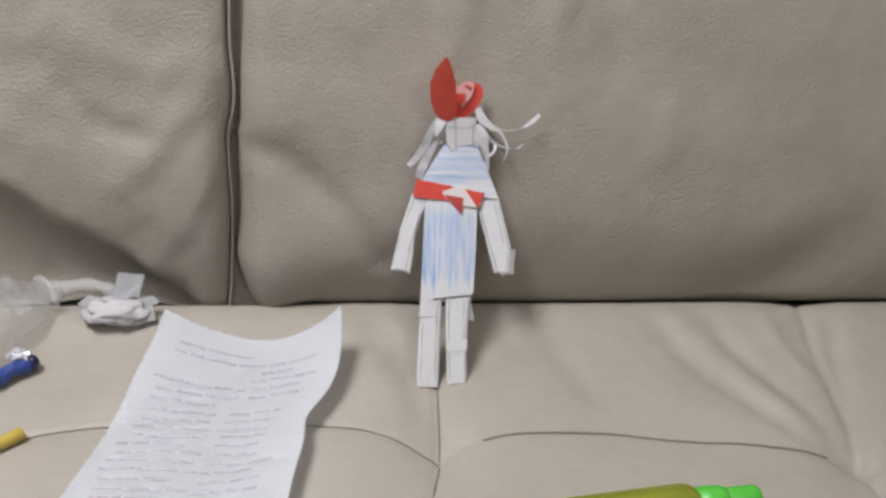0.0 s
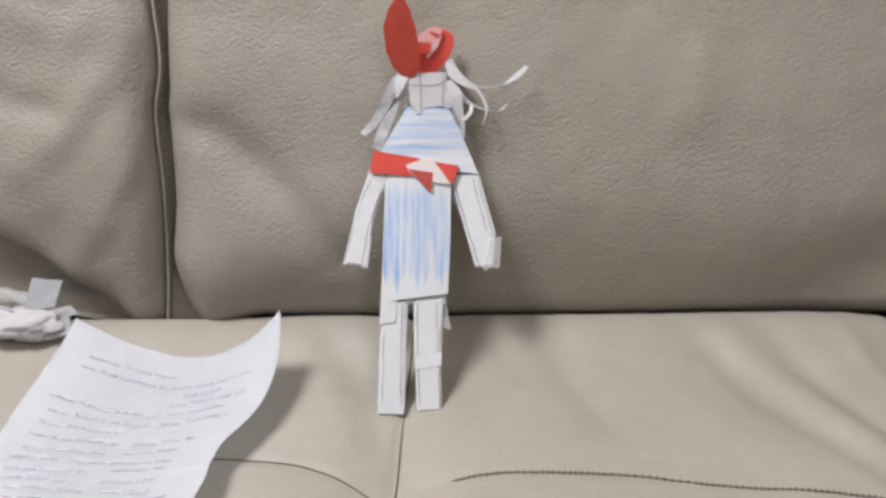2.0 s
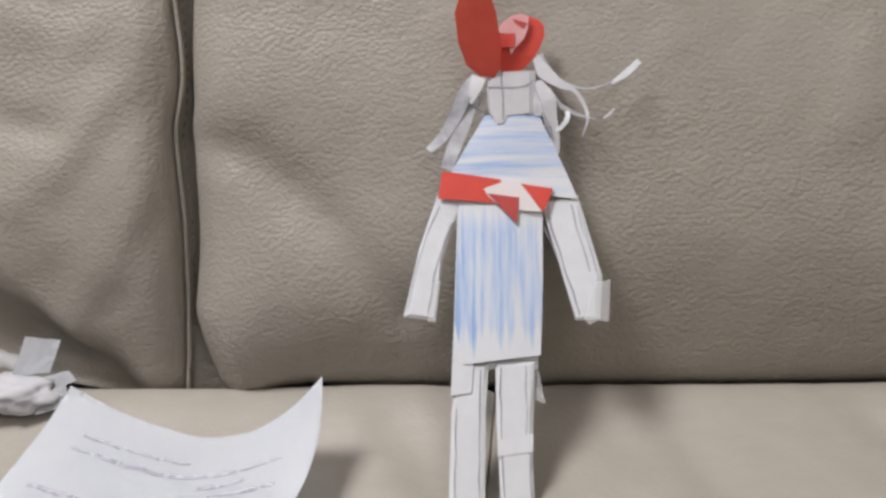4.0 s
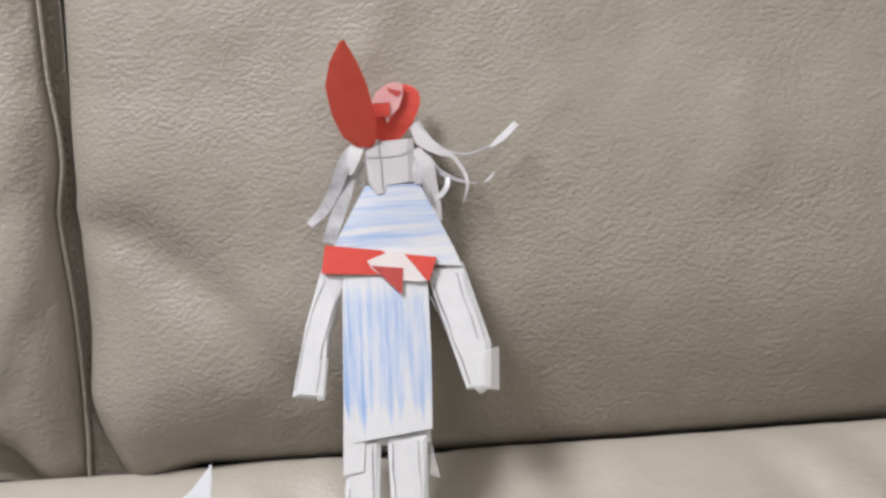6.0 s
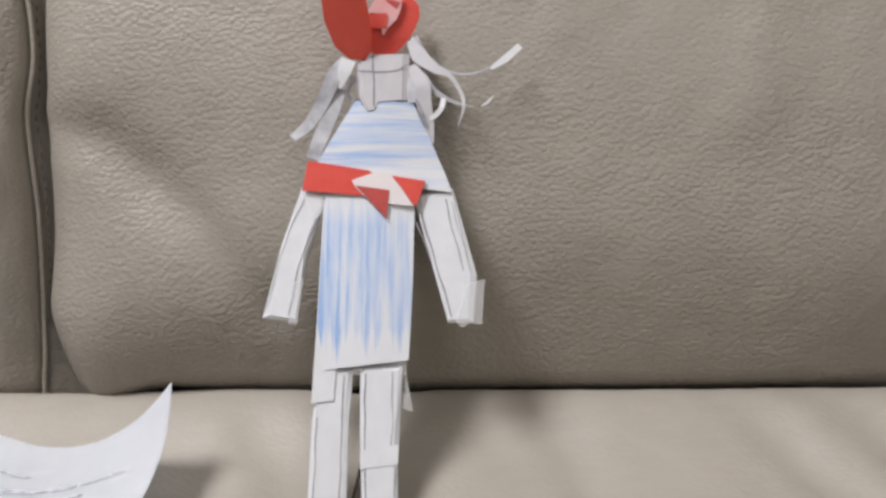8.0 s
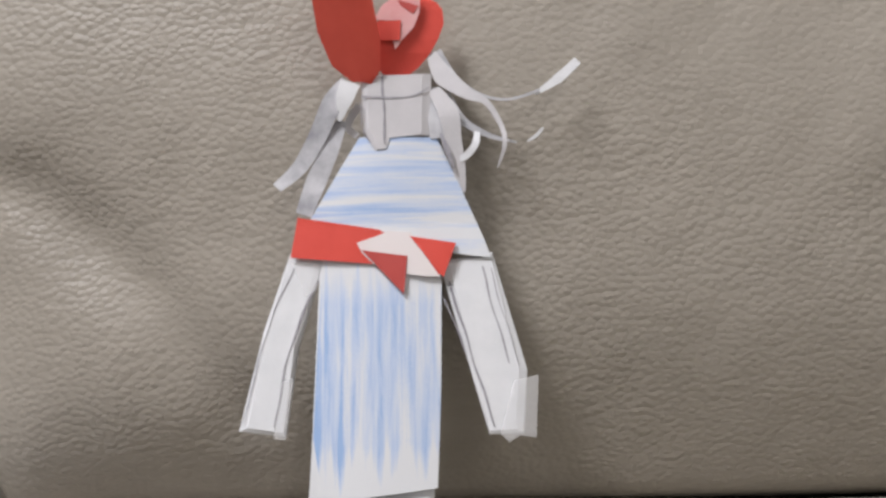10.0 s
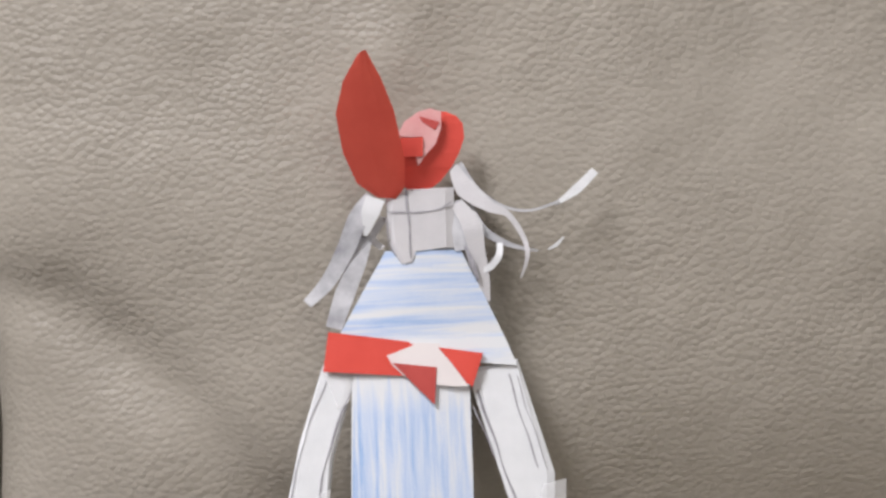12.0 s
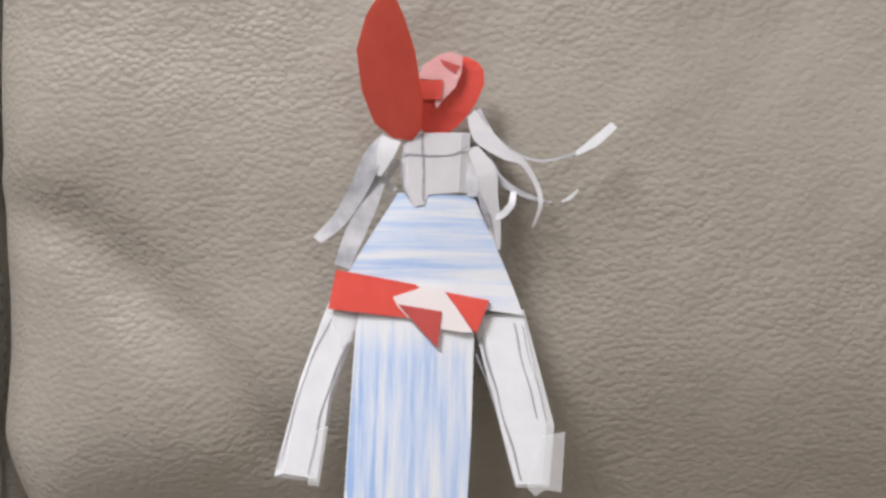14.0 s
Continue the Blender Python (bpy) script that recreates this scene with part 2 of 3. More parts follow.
# the edges of the two back cushions, which leave a narrow channel between them
SIDE_EDGE = edge_line(((-0.019, -0.2575), (0, -0.2570), (0.02, -0.2540), (0.07, -0.2510), (0.13, -0.2495), (0.175, -0.2515), (0.2, -0.2520), (0.236, -0.2430), (0.26, -0.2425), (0.3, -0.2455), (0.34, -0.2445), (0.56, -0.2395)))
WIDE_EDGE = edge_line(((-0.019, -0.2230), (-0.0075, -0.2285), (0.0045, -0.2348), (0.018, -0.2413), (0.04, -0.2486), (0.062, -0.2535), (0.078, -0.2500), (0.11, -0.2462), (0.14, -0.2462), (0.176, -0.2470), (0.203, -0.2495), (0.217, -0.2445), (0.26, -0.2440), (0.3, -0.2420), (0.34, -0.2400), (0.56, -0.2330)))


def back_cushion(x0, x1, height, shape, foot, parent, label, start=None, end=None):
    xs, ss = edged(x0, x1, 0.05, 0.003, 0.006), edged(-0.019, height, 0.06, 0.003, 0.006)
    x, s = np.meshgrid(xs, ss)

    def rounded(e, r):
        c = np.clip(e / r, 0, 1)
        return np.sqrt(np.maximum(1 - (1 - c) ** 2, 0))

    h = -0.045 + 0.045 * rounded(x - x0, 0.011) * rounded(x1 - x, 0.007) * rounded(s + 0.019, 0.030) * rounded(height - s, 0.08)
    inner = rounded(x - x0, 0.06) * rounded(x1 - x, 0.05) * rounded(s + 0.012, 0.085)
    h = h + inner * shape(x, s)
    corner = 0.013 * np.exp(-np.maximum(s + 0.019, 0) / 0.024)
    if start:
        h = h - 0.017 * np.exp(-(((x - x0) / 0.02) ** 2))
        x = x + (start(s) - x0) * np.exp(-(x - x0) / 0.05) - corner * np.exp(-(x1 - x) / 0.03)
    if end:
        h = h - 0.009 * np.exp(-(((x1 - x) / 0.016) ** 2))
        x = x + (end(s) - x1) * np.exp(-(x1 - x) / 0.05) + corner * np.exp(-(x - x0) / 0.03)
    p = BACK_FOOT + x[..., None] * np.array((1.0, 0, 0)) + (s + foot(x) * np.exp(-np.maximum(s, 0) / 0.05))[..., None] * BACK_UP + h[..., None] * BACK_OUT
    bm = bmesh.new()
    v = grid_sheet(bm, p)
    ring = v[0][:-1] + [r[-1] for r in v[:-1]] + v[-1][:0:-1] + [r[0] for r in v[:0:-1]]
    behind = [bm.verts.new(q.co - Vector(BACK_OUT) * (0.12 + float((np.array(q.co) - BACK_FOOT) @ BACK_OUT))) for q in ring]
    for k in range(len(ring)):
        n = (k + 1) % len(ring)
        bm.faces.new((ring[k], behind[k], behind[n], ring[n]))
    bm.faces.new(behind)
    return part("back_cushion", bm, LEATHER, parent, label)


def back_shape_wide(x, s):
    low = 1 / (1 + np.exp((x + 0.12) / 0.04))
    side = 1 / (1 + np.exp(-(x - 0.06) / 0.03))
    h = 0.031 * np.exp(-(((s - 0.11 + 0.055 * low) / 0.09) ** 2)) + 0.012 * np.exp(-(((s - 0.215) / 0.06) ** 2)) - 0.75 * np.clip(s - 0.25, 0, 0.2) ** 2
    h = h + 0.006 * side * np.exp(-(((s - 0.01) / 0.04) ** 2))
    h = h + fold(x, s, [(-0.25, 0.196), (-0.19, 0.182), (-0.125, 0.125), (-0.08, 0.06)], 0.019, -0.0085)
    h = h + fold(x, s, [(-0.215, 0.155), (-0.17, 0.10)], 0.035, 0.0025)
    h = h + fold(x, s, [(0.50, 0.10), (0.36, -0.01)], 0.05, -0.010)
    h = h + fold(x, s, [(0.02, 0.40), (-0.005, 0.30)], 0.022, 0.004)
    h = h + fold(x, s, [(0.30, 0.38), (0.42, 0.26)], 0.05, 0.005)
    h = h + fold(x, s, [(0.14, 0.42), (0.11, 0.33), (0.13, 0.26)], 0.018, 0.0028) + fold(x, s, [(0.20, 0.36), (0.26, 0.27), (0.25, 0.20)], 0.022, 0.0030)
    h = h + fold(x, s, [(0.17, 0.40), (0.19, 0.30)], 0.02, -0.0025) + fold(x, s, [(-0.17, 0.40), (-0.12, 0.33)], 0.03, 0.0025)
    return h + 0.0030 * lumps(x, s, 0.30, 3) + 0.0007 * lumps(x, s, 0.05, 4)


def back_shape_side(x, s):
    x, s = x + 0.009 * lumps(x, s, 0.09, 21), s + 0.009 * lumps(x, s, 0.08, 22)
    h = 0.026 * np.exp(-(((s - 0.14) / 0.11) ** 2)) - 0.3 * np.clip(s - 0.27, 0, 0.2) ** 2
    h = h + fold(x, s, [(-0.247, 0.283), (-0.30, 0.215), (-0.36, 0.146)], 0.018, 0.0032) + fold(x, s, [(-0.255, 0.235), (-0.33, 0.15)], 0.018, -0.0026)
    h = h + fold(x, s, [(-0.25, 0.19), (-0.29, 0.11), (-0.335, 0.052)], 0.018, 0.0028)
    h = h + fold(x, s, [(-0.25, 0.15), (-0.31, 0.06)], 0.014, -0.0028)
    h = h + fold(x, s, [(-0.417, 0.248), (-0.38, 0.21), (-0.34, 0.20)], 0.013, -0.0035)
    h = h + fold(x, s, [(-0.44, 0.31), (-0.33, 0.27), (-0.27, 0.29)], 0.03, 0.004)
    h = h + step(x, s, ((-0.285, 0.0), (-0.50, 0.136)), 0.012, -0.042)
    return h + 0.0030 * lumps(x, s, 0.2, 7) + 0.0012 * lumps(x, s, 0.05, 8)


SEAT_Z = 0.446
SEAM_DOWN = [(-0.006, 0.02), (-0.014, -0.08), (-0.017, -0.145), (-0.022, -0.226), (-0.036, -0.29), (-0.05, -0.40), (-0.05, -0.60)]
SEAM_RIGHT = [(-0.022, -0.226), (0.0, -0.212), (0.025, -0.205), (0.068, -0.198), (0.152, -0.199), (0.231, -0.212), (0.327, -0.221), (0.400, -0.235), (0.428, -0.262)]
SEAM_LEFT = [(-0.022, -0.226), (-0.078, -0.196), (-0.137, -0.182), (-0.25, -0.174), (-0.362, -0.178), (-0.447, -0.195), (-0.52, -0.23)]
SEAM_SIDE = [(0.462, 0.02), (0.455, -0.08), (0.443, -0.187), (0.428, -0.262), (0.45, -0.40), (0.45, -0.60)]
SEAM_OUTER = [(0.428, -0.262), (0.455, -0.250), (0.52, -0.215), (0.62, -0.20)]


def seat_height(x, y):
    z = SEAT_Z + (0.013 + 0.004 * np.clip((x + 0.19) / 0.08, 0, 1) + 0.003 * np.clip((x - 0.05) / 0.3, 0, 1)) * np.exp(-(((y + 0.012 + 0.006 * np.clip((x - 0.03) / 0.1, 0, 1)) / 0.042) ** 2)) - 0.024 * (0.5 + 0.5 * np.tanh((y - 0.003) / 0.004)) - 0.02 * np.clip((y + 0.02) / 0.14, 0, 1) ** 2
    for line, w, d in ((SEAM_DOWN, 0.004, -0.005), (SEAM_DOWN, 0.035, -0.005), (SEAM_RIGHT, 0.004, -0.0022), (SEAM_RIGHT, 0.03, -0.004), (SEAM_LEFT, 0.004, -0.0026), (SEAM_LEFT, 0.03, -0.004), (SEAM_SIDE, 0.006, -0.004), (SEAM_SIDE, 0.04, -0.006), (SEAM_OUTER, 0.004, -0.003)):
        z = z + fold(x, y, line, w, d)
    for line, w, d in (
        ([(0.247, -0.015), (0.30, -0.11), (0.362, -0.185), (0.42, -0.245)], 0.016, -0.0055),
        ([(0.328, -0.03), (0.39, -0.15), (0.424, -0.24)], 0.014, -0.005),
        ([(0.285, -0.03), (0.345, -0.12), (0.40, -0.21)], 0.016, 0.004),
        ([(0.40, -0.03), (0.43, -0.13)], 0.014, 0.004),
        ([(0.104, 0.0), (0.13, -0.07), (0.16, -0.145)], 0.020, -0.0045),
        ([(0.17, 0.0), (0.22, -0.10), (0.30, -0.20)], 0.03, 0.003),
        ([(0.02, -0.03), (0.06, -0.09)], 0.022, 0.003),
        ([(-0.10, -0.01), (-0.05, -0.10), (-0.025, -0.20)], 0.02, -0.004),
        ([(-0.14, -0.02), (-0.07, -0.12)], 0.03, 0.003),
        ([(-0.30, -0.02), (-0.36, -0.12)], 0.03, 0.003),
        ([(0.50, -0.02), (0.46, -0.15), (0.43, -0.25)], 0.012, -0.004),
    ):
        z = z + fold(x, y, line, w, d) * (1 - np.exp(-(((np.minimum(y, 0.0)) / 0.035) ** 2)))
    front = np.clip((-0.50 - y) / 0.10, 0, 1)
    calm = 1 - 0.75 * np.exp(-((y / 0.06) ** 2))
    return z + 0.0022 * calm * lumps(x, y, 0.2, 11) + 0.0006 * lumps(x, y, 0.04, 12) - 0.10 * (1 - np.sqrt(np.maximum(1 - front**2, 0)))


def seat_point(x, y, lift=0.0):
    return Vector((x, y, float(seat_height(np.array(x), np.array(y))) + lift))


def build_sofa():
    sofa = thing("sofa", (0, 0, 0), "taupe grained leather sofa with wrinkled cushions and stitched seams", "sofa")
    back_cushion(-0.2425, 1.25, 0.56, back_shape_wide, lambda x: -0.010 * np.exp(-(((x + 0.222) / 0.028) ** 2)) + 0.004 * np.exp(-(((x + 0.16) / 0.03) ** 2)) + 0.004 * np.clip((x + 0.19) / 0.08, 0, 1) + 0.003 * np.clip((x - 0.05) / 0.3, 0, 1), sofa, "wide padded back cushion", start=WIDE_EDGE)
    back_cushion(-1.35, -0.2495, 0.56, back_shape_side, lambda x: -0.010 * np.exp(-(((x + 0.285) / 0.03) ** 2)) + 0.012 * np.exp(-(((x + 0.40) / 0.06) ** 2)), sofa, "creased padded back cushion", end=SIDE_EDGE)

    # the side panel of the creased cushion in the channel, its piping and its stitches
    def panel(s, f, lift=0.0):
        left, right = float(SIDE_EDGE(s)) - 0.0005, float(WIDE_EDGE(s)) + 0.006
        out = -0.0095 - 0.0095 * f + 0.002 * math.sin(math.pi * f) + 0.0012 * math.sin(24 * s + 1) * f + lift
        return BACK_FOOT + np.array((left + f * (right - left), 0, 0)) + s * BACK_UP + out * BACK_OUT

    bm = bmesh.new()
    grid_sheet(bm, np.array([[panel(s, f) for f in np.linspace(0, 1, 9)] for s in np.linspace(-0.014, 0.545, 130)]))
    bmesh.ops.solidify(bm, geom=bm.faces[:], thickness=0.002)
    part("side_panel", bm, LEATHER, sofa, "narrow stitched side panel of the cushion")
    bm = bmesh.new()
    tube(bm, [panel(s, 0.03, 0.0018) for s in np.linspace(-0.012, 0.545, 120)], 0.0018, 8)
    part("piping", bm, LEATHER, sofa, "thin leather welt")
    bm = bmesh.new()
    for k in range(44):
        s = 0.075 + k * 0.0085
        tube(bm, [panel(s + d, 0.50 + 0.04 * math.sin(1.7 * k), 0.0004) for d in (0.0, 0.0022, 0.0045)], [0.0004, 0.0007, 0.0004], 5)
    part("seam_stitching", bm, THREAD, sofa, "row of short brown stitches")

    xs, ys = np.arange(-1.30, 1.2001, 0.0055), np.concatenate([np.arange(0.12, -0.32, -0.0042), np.arange(-0.32, -0.602, -0.008)])
    x, y = np.meshgrid(xs, ys)
    bm = bmesh.new()
    v = grid_sheet(bm, np.stack([x, y, seat_height(x, y)], -1))
    ring = v[0][:-1] + [r[-1] for r in v[:-1]] + v[-1][:0:-1] + [r[0] for r in v[:0:-1]]
    low = [bm.verts.new((q.co.x, q.co.y, 0.26)) for q in ring]
    for k in range(len(ring)):
        n = (k + 1) % len(ring)
        bm.faces.new((ring[k], low[k], low[n], ring[n]))
    part("seat_cushion", bm, LEATHER_LIT, sofa, "smooth padded seat with gathered creases")

    for name, line, gap in (("seam_stitching", SEAM_RIGHT[2:8], 0.0042), ("seam_stitching", SEAM_LEFT, 0.0042), ("seam_stitching", SEAM_DOWN, 0.0042)):
        pts = smooth_line([(a, b, 0) for a, b in line], 40)
        bm, run = bmesh.new(), 0.0
        thread = [seat_point(p.x, p.y, 0.0018 if line is SEAM_DOWN else 0.0009) for p in pts[::3]]
        tube(bm, thread, 0.0008 if line is SEAM_DOWN else 0.0006, 5)
        for a, b in zip(pts, pts[1:]):
            run += (b - a).length
            if run >= gap and line[0] == SEAM_RIGHT[2]:
                run = 0.0
                d = (b - a).normalized()
                n = Vector((-d.y, d.x, 0)) * 0.0017
                tube(bm, [seat_point(a.x - n.x, a.y - n.y, 0.0006), seat_point(a.x, a.y, 0.0011), seat_point(a.x + n.x + d.x * 0.0007, a.y + n.y, 0.0006)], 0.00055, 5)
        part(name, bm, THREAD, sofa, "brown thread seam")

    bm = bmesh.new()
    box(bm, (-1.32, -0.58, 0.06), (1.22, 0.36, 0.262))
    part("base", bm, LEATHER, sofa, smooth=False)
    bm = bmesh.new()
    box(bm, (-1.32, 0.24, 0.26), (1.22, 0.38, 0.92))
    part("back_frame", bm, LEATHER, sofa, smooth=False)
    for fx in (-1.25, 1.12):
        for fy in (-0.52, 0.26):
            bm = bmesh.new()
            box(bm, (fx, fy, 0.0), (fx + 0.06, fy + 0.06, 0.062))
            part("foot", bm, THREAD, sofa, smooth=False)


build_sofa()


# ---- paper doll ----
def build_doll():
    """A cut-paper doll that leans on the back cushion, as one mesh: across u, along v, out of its plane w, in centimetres."""
    mats = [PAPER, BODICE, SKIRT, RED, HAIR_PAPER, SHADED_PINK_PAPER, PENCIL, WHITE_TAPE, TAPE, PINK, DULL_RED, LIT_THIN_RED]
    bm = bmesh.new()

    def vert(u, v, w):
        over = max(v - 22, 0)
        return bm.verts.new((u / 100, -(w + 0.10 * over) / 100, (v - 0.05 * over) / 100))

    def solid(face_rows, mat, thick=0.035):
        """A bent sheet over rows of (u, v, w), with the thickness of card."""
        front = [[vert(*p) for p in row] for row in face_rows]
        back = [[vert(p[0], p[1], p[2] - thick) for p in row] for row in face_rows]
        for side in (front, back):
            for a, b in zip(side, side[1:]):
                for k in range(len(a) - 1):
                    bm.faces.new((a[k], a[k + 1], b[k + 1], b[k])).material_index = mat
        f = front[0] + [r[-1] for r in front[1:-1]] + front[-1][::-1] + [r[0] for r in front[-2:0:-1]]
        g = back[0] + [r[-1] for r in back[1:-1]] + back[-1][::-1] + [r[0] for r in back[-2:0:-1]]
        for k in range(len(f)):
            n = (k + 1) % len(f)
            bm.faces.new((f[k], f[n], g[n], g[k])).material_index = mat

    def card(outline, w, mat, thick=0.035, lift=0.0):
        """A flat cut piece; lift tips its top out by that much per centimetre."""
        low = min(v for _, v in outline)
        front = [vert(u, v, w + lift * (v - low)) for u, v in outline]
        back = [vert(u, v, w + lift * (v - low) - thick) for u, v in outline]
        bm.faces.new(front).material_index = mat
        bm.faces.new(back[::-1]).material_index = mat
        for k in range(len(front)):
            n = (k + 1) % len(front)
            bm.faces.new((front[k], front[n], back[n], back[k])).material_index = mat

    def loft(left, right, bulge, w, mat, cols=10, skew=0.0):
        rows = []
        steps = 10
        for i in range((len(left) - 1) * steps + 1):
            a, f = min(i // steps, len(left) - 2), i / steps - min(i // steps, len(left) - 2)
            l = [left[a][k] + f * (left[a + 1][k] - left[a][k]) for k in (0, 1)]
            r = [right[a][k] + f * (right[a + 1][k] - right[a][k]) for k in (0, 1)]
            rows.append([(l[0] + t * (r[0] - l[0]), l[1] + t * (r[1] - l[1]), w + bulge * math.sin(math.pi * t) + skew * t) for t in (k / cols for k in range(cols + 1))])
        solid(rows, mat)

    def limb(outline, w, depth, mat=0):
        """A limb folded to a flat box from a strip of paper."""
        front = [vert(u, v, w) for u, v in outline]
        cu = sum(u for u, _ in outline) / len(outline)
        back = [vert(cu + (u - cu) * 0.92, v, w - depth) for u, v in outline]
        cv = sum(v for _, v in outline) / len(outline)
        crest = [vert(u + (cu - u) * 0.22, v + (cv - v) * 0.04, w) for u, v in outline]
        for q, (u, v) in zip(front, outline):
            q.co.y += (0.16 + 0.06 * math.sin(3.1 * v + u)) / 100
        bm.faces.new(crest).material_index = mat
        bm.faces.new(back[::-1]).material_index = mat
        for k in range(len(front)):
            n = (k + 1) % len(front)
            bm.faces.new((crest[k], crest[n], front[n], front[k])).material_index = mat
            bm.faces.new((front[k], front[n], back[n], back[k])).material_index = mat

    def strip(pts, widths, mat=0, twist=0.0):
        """A curled ribbon of paper along points (u, v, w)."""
        line = smooth_line(pts, 7)
        rows = []
        for k, p in enumerate(line):
            d = (line[min(k + 1, len(line) - 1)] - line[max(k - 1, 0)]).normalized()
            f = k / (len(line) - 1) * (len(widths) - 1)
            i = min(int(f), len(widths) - 2)
            half = 0.5 * (widths[i] + (f - i) * (widths[i + 1] - widths[i]))
            a = twist * k / len(line)
            n = Vector((-d.y, d.x, 0)).normalized() * math.cos(a) + Vector((0, 0, 1)) * math.sin(a)
            rows.append([tuple(p - n * half), tuple(p), tuple(p + n * half)])
        solid(rows, mat, 0.02)

    def stroke(pts, width, w, mat=6):
        """A pencil line."""
        line = [(p.x + 0.035 * math.sin(2.3 * p.y + 7 * width), p.y, w) for p in smooth_line([(*q, 0) for q in pts], 4)]
        strip(line, [width * 0.75, width, width * 0.5, width * 0.9, width * 0.5], mat)

    # legs and the folded feet
    limb([(-3.92, 0.0), (-3.75, -0.62), (-1.62, -0.62), (-1.52, 0.1), (-1.42, 6.0), (-1.2, 9.2), (-3.3, 9.2), (-3.72, 6.0)], 0.0, 1.1)
    limb([(-0.5, -0.1), (-0.42, -0.55), (1.62, -0.5), (1.72, 0.2), (1.62, 3.3), (1.75, 6.0), (1.9, 9.3), (-0.75, 9.3), (-0.72, 5.0), (-0.62, 3.0)], 0.05, 1.1)
    stroke([(-3.4, 6.2), (-3.45, 3.0), (-3.55, 0.1)], 0.07, 0.03)
    stroke([(-1.75, 8.8), (-1.85, 4.0), (-1.9, 0.0)], 0.09, 0.03)
    stroke([(-0.42, 8.9), (-0.4, 5.0), (-0.25, 0.0)], 0.10, 0.08)
    stroke([(1.25, 9.0), (1.3, 6.0), (1.2, 3.6)], 0.06, 0.08)
    stroke([(1.5, 3.2), (1.45, 1.5), (1.5, 0.0)], 0.06, 0.08)
    stroke([(-3.8, -0.1), (-2.6, -0.25), (-1.6, -0.2)], 0.06, 0.03)
    card([(-0.66, 3.1), (1.66, 3.4), (1.7, 4.6), (-0.68, 4.2)], 0.10, 0, 0.03)
    card([(-3.9, -0.7), (-1.6, -0.75), (-1.62, 0.05), (-3.85, 0.1)], 0.16, 0, 0.03)

    # torso block, underskirt and its tail
    limb([(-2.9, 8.8), (2.1, 8.8), (2.3, 19.5), (1.9, 24.0), (-1.2, 24.0), (-2.9, 19.5)], -0.2, 1.0)
    card([(-3.74, 7.05), (-2.36, 7.25), (-2.2, 9.4), (-2.6, 20.0), (-3.2, 20.2), (-3.5, 12.0)], 0.10, 0)
    card([(0.9, 9.4), (2.0, 9.4), (2.55, 6.5), (1.9, 6.75), (1.35, 6.85)], -0.35, 8, 0.03)

    # arms with pencil edges and clear tape at the wrists
    limb([(-6.97, 12.35), (-4.85, 12.1), (-4.27, 16.2), (-2.9, 20.6), (-4.6, 20.8), (-5.9, 17.0)], 0.05, 0.75)
    limb([(4.72, 12.05), (6.3, 12.1), (6.55, 15.0), (5.05, 20.6), (2.5, 20.2), (3.3, 17.2)], 0.05, 0.75)
    stroke([(-4.45, 20.0), (-5.7, 17.0), (-6.75, 12.7)], 0.06, 0.08)
    stroke([(-3.3, 19.4), (-4.3, 17.0), (-4.85, 15.0), (-5.25, 12.5)], 0.11, 0.09)
    stroke([(2.95, 19.2), (3.6, 17.0), (4.3, 14.6), (4.98, 12.4)], 0.12, 0.09)
    stroke([(2.75, 18.4), (3.15, 17.3), (3.65, 15.9)], 0.09, 0.02)
    stroke([(4.55, 19.9), (5.1, 17.6), (5.75, 15.3)], 0.09, 0.08)
    stroke([(4.95, 19.8), (5.45, 17.8), (6.2, 15.2)], 0.05, 0.08)
    card([(5.9, 14.5), (7.05, 14.75), (6.85, 11.9), (6.1, 12.0), (5.6, 11.7), (5.2, 12.1)], 0.14, 8, 0.03)
    card([(-5.0, 14.6), (-4.4, 14.8), (-4.75, 11.95), (-5.3, 12.0)], 0.10, 8, 0.02)
    card([(-4.55, 20.3), (-3.1, 20.1), (-3.4, 18.9), (-3.9, 18.6)], 0.12, 8, 0.02)

    # skirt and bodice
    loft([(-3.05, 20.6), (-3.32, 15.2), (-3.45, 12.0), (-2.95, 9.1)], [(2.62, 19.9), (2.52, 14.6), (2.4, 12.0), (2.28, 9.7)], 0.14, 0.15, 2)
    loft([(-1.25, 26.45), (-2.3, 24.7), (-3.85, 22.0), (-4.1, 21.4)], [(2.5, 26.35), (3.5, 24.05), (4.6, 21.4), (5.0, 20.3)], 0.2, 0.2, 1)

    # belt with a bow under cloudy tape
    loft([(-4.25, 22.4), (-4.57, 20.45)], [(-0.25, 21.7), (-0.55, 20.05)], 0.05, 0.36, 3, 6, 0.08)
    card([(-0.4, 21.65), (3.33, 20.98), (2.90, 19.95), (2.6, 19.5), (-0.4, 20.0)], 0.44, 3)
    card([(-1.4, 21.08), (-0.3, 21.45), (0.1, 21.65), (1.2, 21.55), (1.8, 20.5), (2.55, 19.4), (1.9, 19.42), (1.0, 19.55), (0.7, 19.9), (-0.6, 20.05), (-1.15, 20.6)], 0.48, 7, 0.03)
    card([(-1.15, 20.72), (1.02, 20.4), (0.84, 18.6)], 0.54, 10, 0.03)
    card([(1.15, 21.35), (3.33, 20.98), (2.72, 19.35)], 0.54, 3, 0.03)

